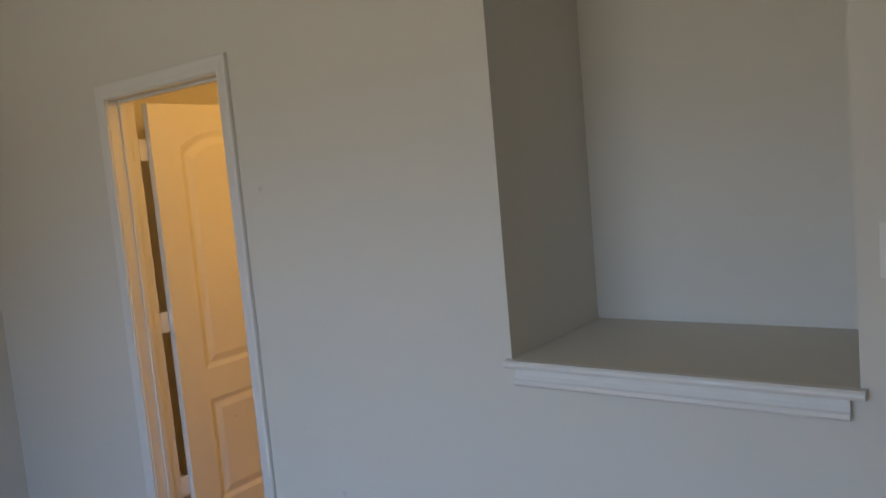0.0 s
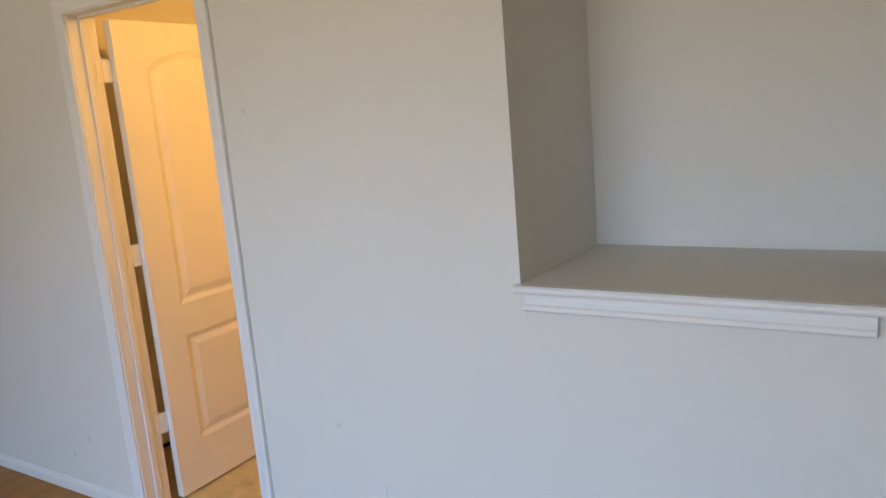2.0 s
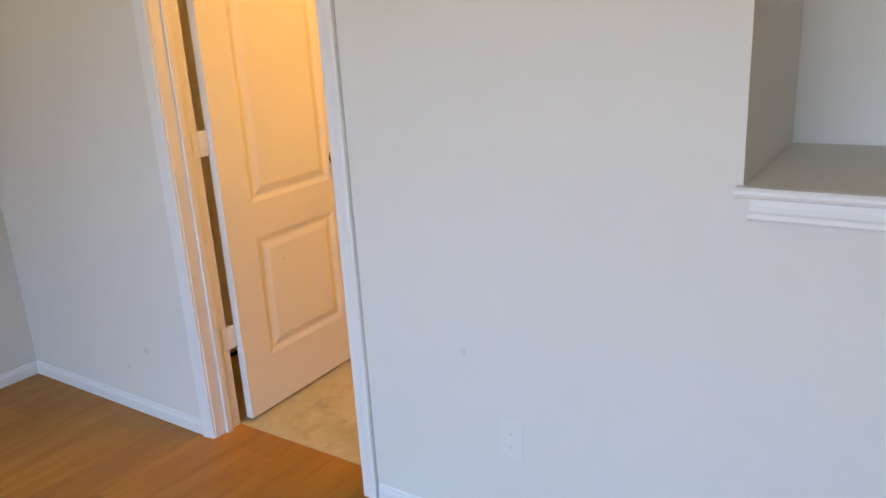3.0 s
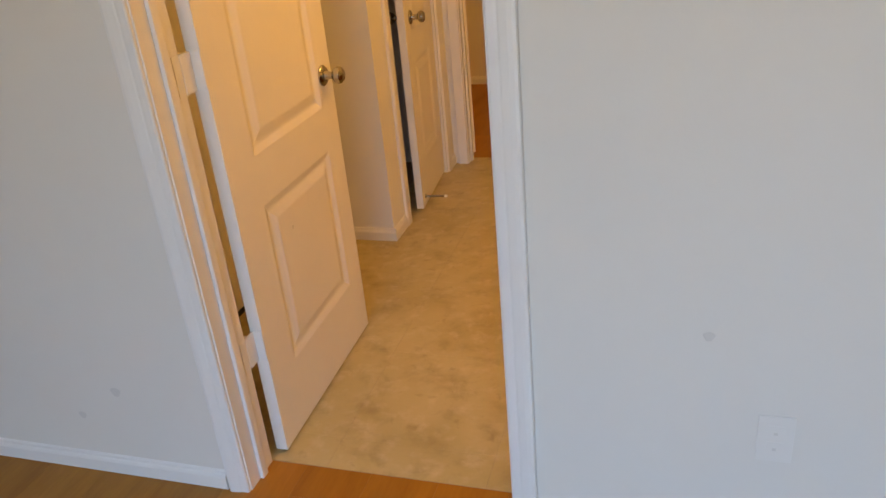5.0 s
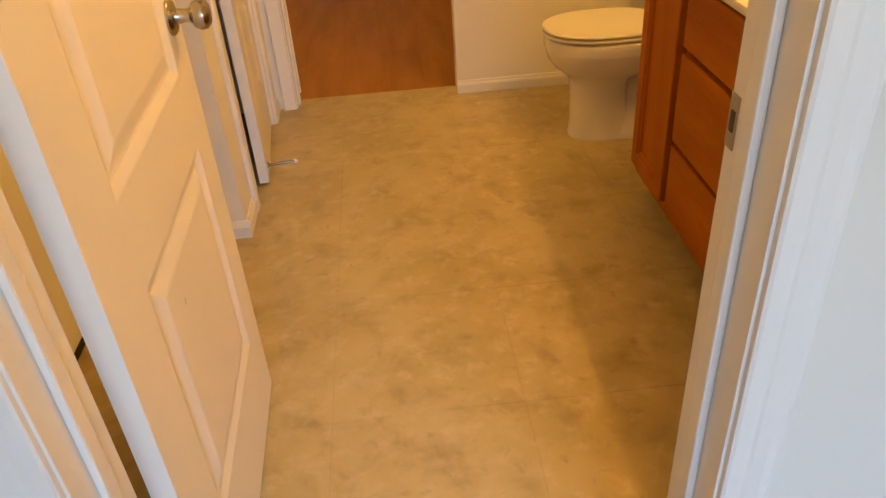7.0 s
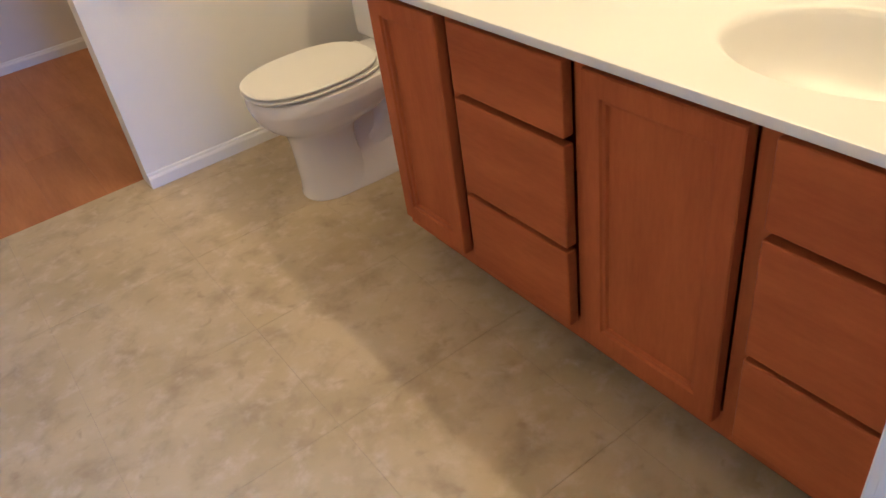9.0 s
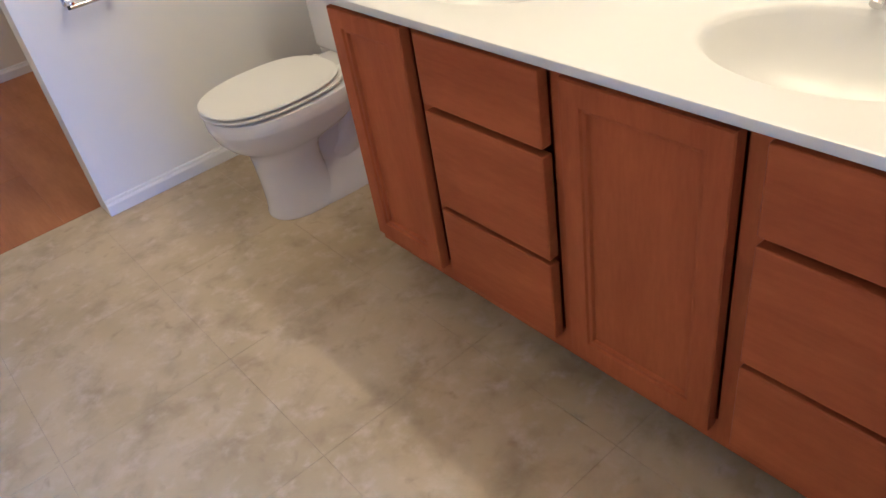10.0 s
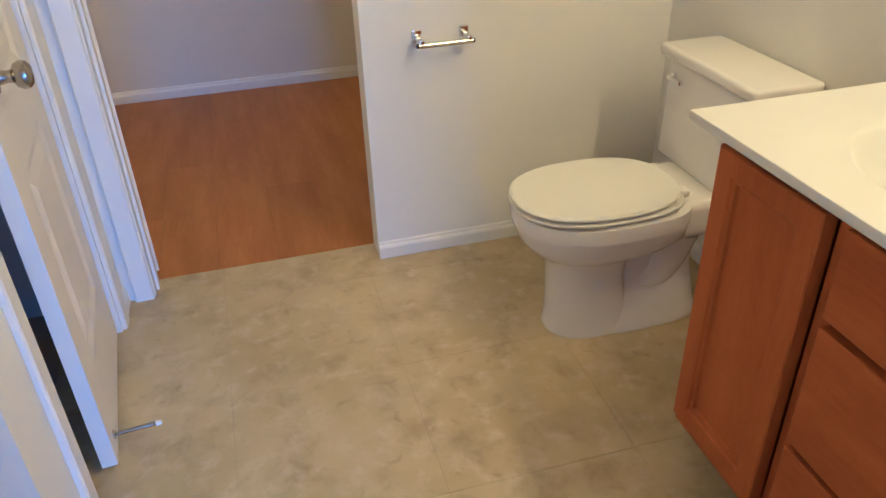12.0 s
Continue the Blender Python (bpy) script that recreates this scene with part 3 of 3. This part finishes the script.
def recessed_front(y0, y1, z0, z1, rail):
    """A shaker door front: frame with a sunk flat panel and a small bead."""
    bm = bmesh.new()
    P = lambda a, b, c: bm.verts.new((c, a, b))
    x = FX
    rings = []
    for ins, d in ((0, 0.0275), (0, 0.003), (0.003, 0), (rail - 0.013, 0), (rail - 0.010, 0.005), (rail - 0.003, 0.006), (rail, 0.013)):
        rings.append([P(y0 + ins, z0 + ins, x + d), P(y1 - ins, z0 + ins, x + d), P(y1 - ins, z1 - ins, x + d), P(y0 + ins, z1 - ins, x + d)])
    for a, b in zip(rings, rings[1:]):
        for k in range(4):
            bm.faces.new([a[k], a[(k + 1) % 4], b[(k + 1) % 4], b[k]])
    bm.faces.new(rings[-1])
    bm.faces.new(rings[0][::-1])
    return bm


ZT, ZBOT = 0.790, 0.148
part("cabinet_door", recessed_front(*DA, ZBOT, ZT, 0.058), CHERRY, cab)
part("cabinet_door", recessed_front(*DC, ZBOT, ZT, 0.058), CHERRY, cab)
for a, b in (DR, DE):
    for z0, z1 in ((ZBOT, 0.356), (0.369, 0.614), (0.631, ZT)):
        bm = boxed(FX, VX - 0.0005, a, b, z0, z1, 0.005, 3)
        part("drawer_front", bm, CHERRY_H, cab)

# ---- worktop with two moulded bowls ----
CX0, CX1, CY0, CY1, CZ = 1.095, 1.659, 0.1165, 1.63, 0.838
SINKS = [(1.350, 1.25), (1.350, 0.515)]
AX, AY = 0.155, 0.205
top = thing("vanity_worktop", (1.32, 0.8, CZ), "cream cultured marble vanity top with two moulded oval bowls", "worktop")
bm = bmesh.new()
ymid = (SINKS[0][1] + SINKS[1][1]) / 2
N = 48
for (cx, cy), (ya, yb) in zip(SINKS, ((ymid, CY1), (CY0, ymid))):
    rect, rim = [], []
    x0, x1 = CX0 + 0.004, CX1
    yb_ = yb - 0.004 if yb == CY1 else yb
    for i in range(N):
        a = 2 * math.pi * i / N + math.pi / N
        dx, dy = math.cos(a), math.sin(a)
        tx = ((x1 - cx) / dx) if dx > 0 else ((x0 - cx) / dx)
        ty = ((yb_ - cy) / dy) if dy > 0 else ((ya - cy) / dy)
        s = min(tx, ty)
        rect.append([cx + dx * s, cy + dy * s])
    for qx, qy in ((x0, ya), (x0, yb_), (x1, ya), (x1, yb_)):
        k = min(range(N), key=lambda i: (rect[i][0] - qx) ** 2 + (rect[i][1] - qy) ** 2)
        rect[k] = [qx, qy]
    outer = [Vector((x, y, CZ)) for x, y in rect]
    rings = [outer]
    for f, dz in ((1.06, 0), (1.03, -0.0015), (1.0, -0.006), (0.97, -0.016), (0.93, -0.035), (0.86, -0.065), (0.74, -0.095), (0.55, -0.118), (0.3, -0.13), (0.12, -0.134)):
        rings.append([Vector((cx + AX * f * math.cos(2 * math.pi * i / N + math.pi / N), cy + AY * f * math.sin(2 * math.pi * i / N + math.pi / N), CZ + dz)) for i in range(N)])
    vr = [[bm.verts.new(p) for p in r] for r in rings]
    for a, b in zip(vr, vr[1:]):
        for i in range(N):
            j = (i + 1) % N
            bm.faces.new((a[i], a[j], b[j], b[i]))
    bm.faces.new(vr[-1])
prof = [(0.004, 0), (0.001, -0.001), (0, -0.004), (0, -0.016), (0.002, -0.019)]
loop = lambda d, h: [(CX0 + d, CY0, CZ + h), (CX0 + d, CY1 - d, CZ + h), (CX1, CY1 - d, CZ + h)]
rows_ = [[bm.verts.new(p) for p in loop(d, h)] for d, h in prof]
for a, b in zip(rows_, rows_[1:]):
    for i in range(2):
        bm.faces.new((a[i], a[i + 1], b[i + 1], b[i]))
low = rows_[-1]
inner = [bm.verts.new((CX0 + 0.09, CY0, CZ - 0.019)), bm.verts.new((CX0 + 0.09, CY1 - 0.06, CZ - 0.019)), bm.verts.new((CX1, CY1 - 0.06, CZ - 0.019))]
for i in range(2):
    bm.faces.new((low[i], low[i + 1], inner[i + 1], inner[i]))
bmesh.ops.remove_doubles(bm, verts=bm.verts, dist=0.0003)
part("slab", bm, MARBLE, top, smooth=True)
part("backsplash", boxed(1.639, 1.659, CY0 + 0.001, CY1 - 0.001, CZ - 0.008, 0.926, 0.003), MARBLE, top)
for cx, cy in SINKS:
    bm = bmesh.new()
    lathe(bm, [(0, 0), (0.021, 0), (0.021, 0.002), (0.016, 0.004), (0.012, 0.002), (0, 0.003)], Matrix.Translation((cx, cy, CZ - 0.1335)), 16)
    part("drain", bm, CHROME, top, "chrome sink drain", smooth=True)


def faucet(cx, cy):
    f = thing("faucet", (cx, cy, CZ), "chrome two-handle centerset bathroom faucet behind the bowl", "faucet", "vanity faucets")
    bm = bmesh.new()
    ring = lambda s, h: [Vector((cx + 0.024 * s * math.cos(a), cy + (0.052 if math.sin(a) > 0 else -0.052) + 0.024 * s * math.sin(a), CZ + h)) for a in [2 * math.pi * i / 28 for i in range(28)]]
    loft(bm, [ring(1, 0.0006), ring(1, 0.010), ring(0.9, 0.016), ring(0.6, 0.019)])
    part("base_plate", bm, CHROME, f, smooth=True)
    bm = bmesh.new()
    pts = [Vector((cx + 0.012 - 0.082 * s, cy, CZ + 0.014 + 0.022 * math.sin(math.pi * min(1, 0.28 + s * 0.72)) - 0.008 * s)) for s in [i / 9 for i in range(10)]]
    pts = [Vector((cx + 0.012, cy, CZ + 0.012))] + pts
    tube(bm, pts, [0.018, 0.018, 0.017, 0.0155, 0.0145, 0.0135, 0.0125, 0.012, 0.0115, 0.011, 0.0105], 14)
    part("spout", bm, CHROME, f, smooth=True)
    for s in (-1, 1):
        bm = bmesh.new()
        lathe(bm, [(0, 0.010), (0.019, 0.011), (0.015, 0.018), (0.0135, 0.022), (0.019, 0.027), (0.0215, 0.034), (0.019, 0.042), (0.012, 0.046), (0, 0.047)], Matrix.Translation((cx, cy + s * 0.056, CZ)), 18)
        part("handle", bm, CHROME, f, smooth=True)
    return f


for cx, cy in SINKS:
    faucet(1.566, cy + 0.015)

mir = thing("wall_mirror", (1.657, 0.87, 0.93), "large frameless mirror resting on the backsplash", "mirror")
part("glass", boxed(1.652, 1.6585, 0.13, 1.59, 0.9285, 1.82, 0.001), MIRROR, mir)
for y in (0.4, 1.22):
    part("mirror_clip", boxed(1.6485, 1.6515, y - 0.012, y + 0.012, 0.9265, 0.944, 0.0012), CHROME, mir, "small chrome mirror clip")

# ---- toilet ----
TY = 2.124
TX = 0.045
toilet = thing("toilet", (1.25, TY, 0), "white ceramic two-piece toilet with its lid closed", "toilet")


def egg(x_front, x_back, half, y, z, n=40, sq=2.3, back_sq=3.2):
    """An elongated oval, rounder at the front than at the back."""
    pts = []
    xm = x_front + (x_back - x_front) * 0.52
    for i in range(n):
        a = 2 * math.pi * i / n
        c, s = math.cos(a), math.sin(a)
        p = back_sq if c > 0 else sq
        rx = (x_back - xm) if c > 0 else (xm - x_front)
        pts.append(Vector((xm + rx * math.copysign(abs(c) ** (2 / p), c), y + half * math.copysign(abs(s) ** (2 / p), s), z)))
    return pts


bm = bmesh.new()
loft(bm, [egg(*[v + TX for v in e[:2]], e[2], TY, e[3]) for e in (
    (1.008, 1.27, 0.098, 0.0005), (1.008, 1.27, 0.099, 0.010), (1.012, 1.265, 0.097, 0.018), (1.014, 1.25, 0.095, 0.06), (1.014, 1.235, 0.094, 0.105),
    (1.013, 1.225, 0.093, 0.145), (1.011, 1.22, 0.094, 0.185), (1.007, 1.225, 0.098, 0.222), (0.998, 1.24, 0.107, 0.244), (0.978, 1.28, 0.124, 0.262), (0.948, 1.34, 0.147, 0.284), (0.926, 1.38, 0.165, 0.312),
    (0.916, 1.38, 0.174, 0.342), (0.9125, 1.38, 0.1785, 0.352), (0.911, 1.38, 0.180, 0.360), (0.911, 1.38, 0.180, 0.388), (0.914, 1.38, 0.178, 0.397), (0.926, 1.37, 0.168, 0.401), (0.98, 1.33, 0.12, 0.401))])
bowl = part("bowl", bm, CERAMIC, toilet, smooth=True)
bm = bmesh.new()
tube(bm, [(x + TX, TY, z) for x, z in ((1.15, 0.16), (1.21, 0.105), (1.27, 0.10), (1.33, 0.135), (1.37, 0.20), (1.395, 0.26), (1.40, 0.31))], [0.05, 0.064, 0.07, 0.07, 0.07, 0.07, 0.066], 24)
part("trapway", bm, CERAMIC, toilet, smooth=True)
bm = bmesh.new()
loft(bm, [egg(f + TX, b_ + TX, h, TY, z) for f, b_, h, z in ((1.04, 1.475, 0.104, 0.0005), (1.04, 1.475, 0.105, 0.012), (1.05, 1.47, 0.100, 0.024), (1.06, 1.462, 0.092, 0.06), (1.07, 1.455, 0.080, 0.10),
          (1.09, 1.45, 0.052, 0.15), (1.12, 1.45, 0.038, 0.22), (1.12, 1.46, 0.038, 0.28), (1.12, 1.46, 0.04, 0.33))])
part("foot", bm, CERAMIC, toilet, smooth=True)
bm = boxed(1.30 + TX, 1.575 + TX, TY - 0.135, TY + 0.135, 0.30, 0.403, 0.025, 4)
part("deck", bm, CERAMIC, toilet, smooth=True)
bm = bmesh.new()
SB = 1.35
loft(bm, [egg(f + TX, SB + TX, h * 0.96, TY - 0.006, z) for f, h, z in ((0.914, 0.165, 0.4055), (0.905, 0.174, 0.4075), (0.902, 0.177, 0.411), (0.902, 0.177, 0.415), (0.906, 0.173, 0.4175), (0.93, 0.15, 0.418))])
part("seat", bm, LID, toilet, smooth=True)
bm = bmesh.new()
loft(bm, [egg(f + TX, b_ + TX, h * 0.96, TY - 0.006, z, back_sq=2.5) for f, b_, h, z in ((0.918, SB, 0.161, 0.4225), (0.907, SB, 0.172, 0.4235), (0.903, SB, 0.176, 0.427), (0.904, SB, 0.175, 0.431),
          (0.911, SB - 0.006, 0.168, 0.4345), (0.93, SB - 0.02, 0.15, 0.4355))])
part("lid", bm, LID, toilet)
for s in (-1, 1):
    part("seat_hinge", boxed(SB - 0.014 + TX, SB + 0.016 + TX, TY + s * 0.075 - 0.016, TY + s * 0.075 + 0.016, 0.404, 0.425, 0.008, 3), PLASTIC, toilet, smooth=True)
bm = boxed(1.478, 1.640, TY - 0.192, TY + 0.207, 0.395, 0.690, 0.02, 4)
tank = part("tank", bm, CERAMIC, toilet, smooth=True)
bm = boxed(1.458, 1.652, TY - 0.208, TY + 0.222, 0.6905, 0.724, 0.013, 4)
part("tank_lid", bm, CERAMIC, toilet, smooth=True)
bm = bmesh.new()
lathe(bm, [(0, 0), (0.012, 0), (0.012, 0.008), (0, 0.01)], pose(1.479, TY + 0.16, 0.64, 0, -90, 0), 14)
box(bm, 1.458, 1.471, TY + 0.105, TY + 0.172, 0.633, 0.647, 0.004)
part("flush_lever", bm, CHROME, tank, "chrome flush lever")

# ---- paper holder ----
tp = thing("paper_holder", (0.905, 2.635, 0.715), "chrome toilet paper holder on two posts, empty", "paper holder")
PZ = 0.716
for x in (0.835, 0.977):
    bm = boxed(x - 0.014, x + 0.014, 2.627, 2.6345, PZ - 0.006, PZ + 0.030, 0.003)
    box(bm, x - 0.008, x + 0.008, 2.565, 2.628, PZ - 0.004, PZ + 0.016, 0.004)
    part("post", bm, CHROME, tp, smooth=True)
bm = bmesh.new()
tube(bm, [(0.826, 2.572, PZ), (0.986, 2.572, PZ)], 0.0085, 16)
part("roller_bar", bm, CHROME, tp, smooth=True)
for x in (0.8225, 0.9895):
    bm = bmesh.new()
    tube(bm, [(x - 0.003, 2.572, PZ), (x + 0.003, 2.572, PZ)], 0.0065, 12)
    part("end_cap", bm, MATT_BLACK, tp, "dark end cap")

# ---- vinyl tiles of the bathroom floor ----
TS = 0.4572
tile_meshes = {}
xs = [-0.53] + [0.165 + TS * k for k in range(-1, 4) if -0.53 < 0.165 + TS * k < 1.66] + [1.66]
ys = [0.122] + [0.706 + TS * k for k in range(-1, 5) if 0.122 < 0.706 + TS * k < 2.735] + [2.733]
for a0, a1 in zip(xs, xs[1:]):
    for b0, b1 in zip(ys, ys[1:]):
        if a1 < -0.2 and b0 > 1.6:
            continue
        w, h = a1 - a0, b1 - b0
        key = (round(w, 3), round(h, 3))
        if key not in tile_meshes:
            g = 0.0004
            tbm = bmesh.new()
            loft(tbm, [[Vector((e, e, z)), Vector((w - e, e, z)), Vector((w - e, h - e, z)), Vector((e, h - e, z))] for e, z in ((g, -0.0012), (g, -0.0004), (g + 0.0008, 0))])
            bmesh.ops.recalc_face_normals(tbm, faces=tbm.faces)
            me = bpy.data.meshes.new("tile")
            tbm.to_mesh(me)
            tbm.free()
            me.materials.append(VINYL)
            tile_meshes[key] = me
        t = new("tile", tile_meshes[key])
        t.parent = floor_bath
        t.location = (a0, b0, 0)

# ---- laminate planks, laid along y with staggered ends ----
PW, PL = 0.192, 1.212
plank_meshes = {}


def plank_mesh(w, h):
    key = (round(w, 3), round(h, 3))
    if key not in plank_meshes:
        g = 0.0002
        pbm = bmesh.new()
        loft(pbm, [[Vector((e, e, z)), Vector((w - e, e, z)), Vector((w - e, h - e, z)), Vector((e, h - e, z))] for e, z in ((g, -0.0022), (g, -0.0005), (g + 0.0008, 0))])
        bmesh.ops.recalc_face_normals(pbm, faces=pbm.faces)
        me = bpy.data.meshes.new("plank")
        pbm.to_mesh(me)
        pbm.free()
        me.materials.append(LAMINATE)
        plank_meshes[key] = me
    return plank_meshes[key]


def lay_planks(floor, x0, x1, y0, y1, start):
    """Fill a rectangle with plank rows; each row's first cut differs by a third of a plank."""
    x, row = x0, start
    while x < x1 - 0.001:
        w = min(PW, x1 - x)
        y = y0
        cut = PL * ((row * 0.37) % 1.0) + 0.15
        while y < y1 - 0.001:
            h = min(cut, y1 - y)
            p = new("plank", plank_mesh(w, h))
            p.parent = floor
            p.location = (x, y, 0)
            y, cut = y + h, PL
        x, row = x + w, row + 1


lay_planks(floor_bed, -1.235, 4.1, -4.5, 0.1195, 0)
lay_planks(floor_far, -1.0, 1.66, 2.7355, 4.5, 2)
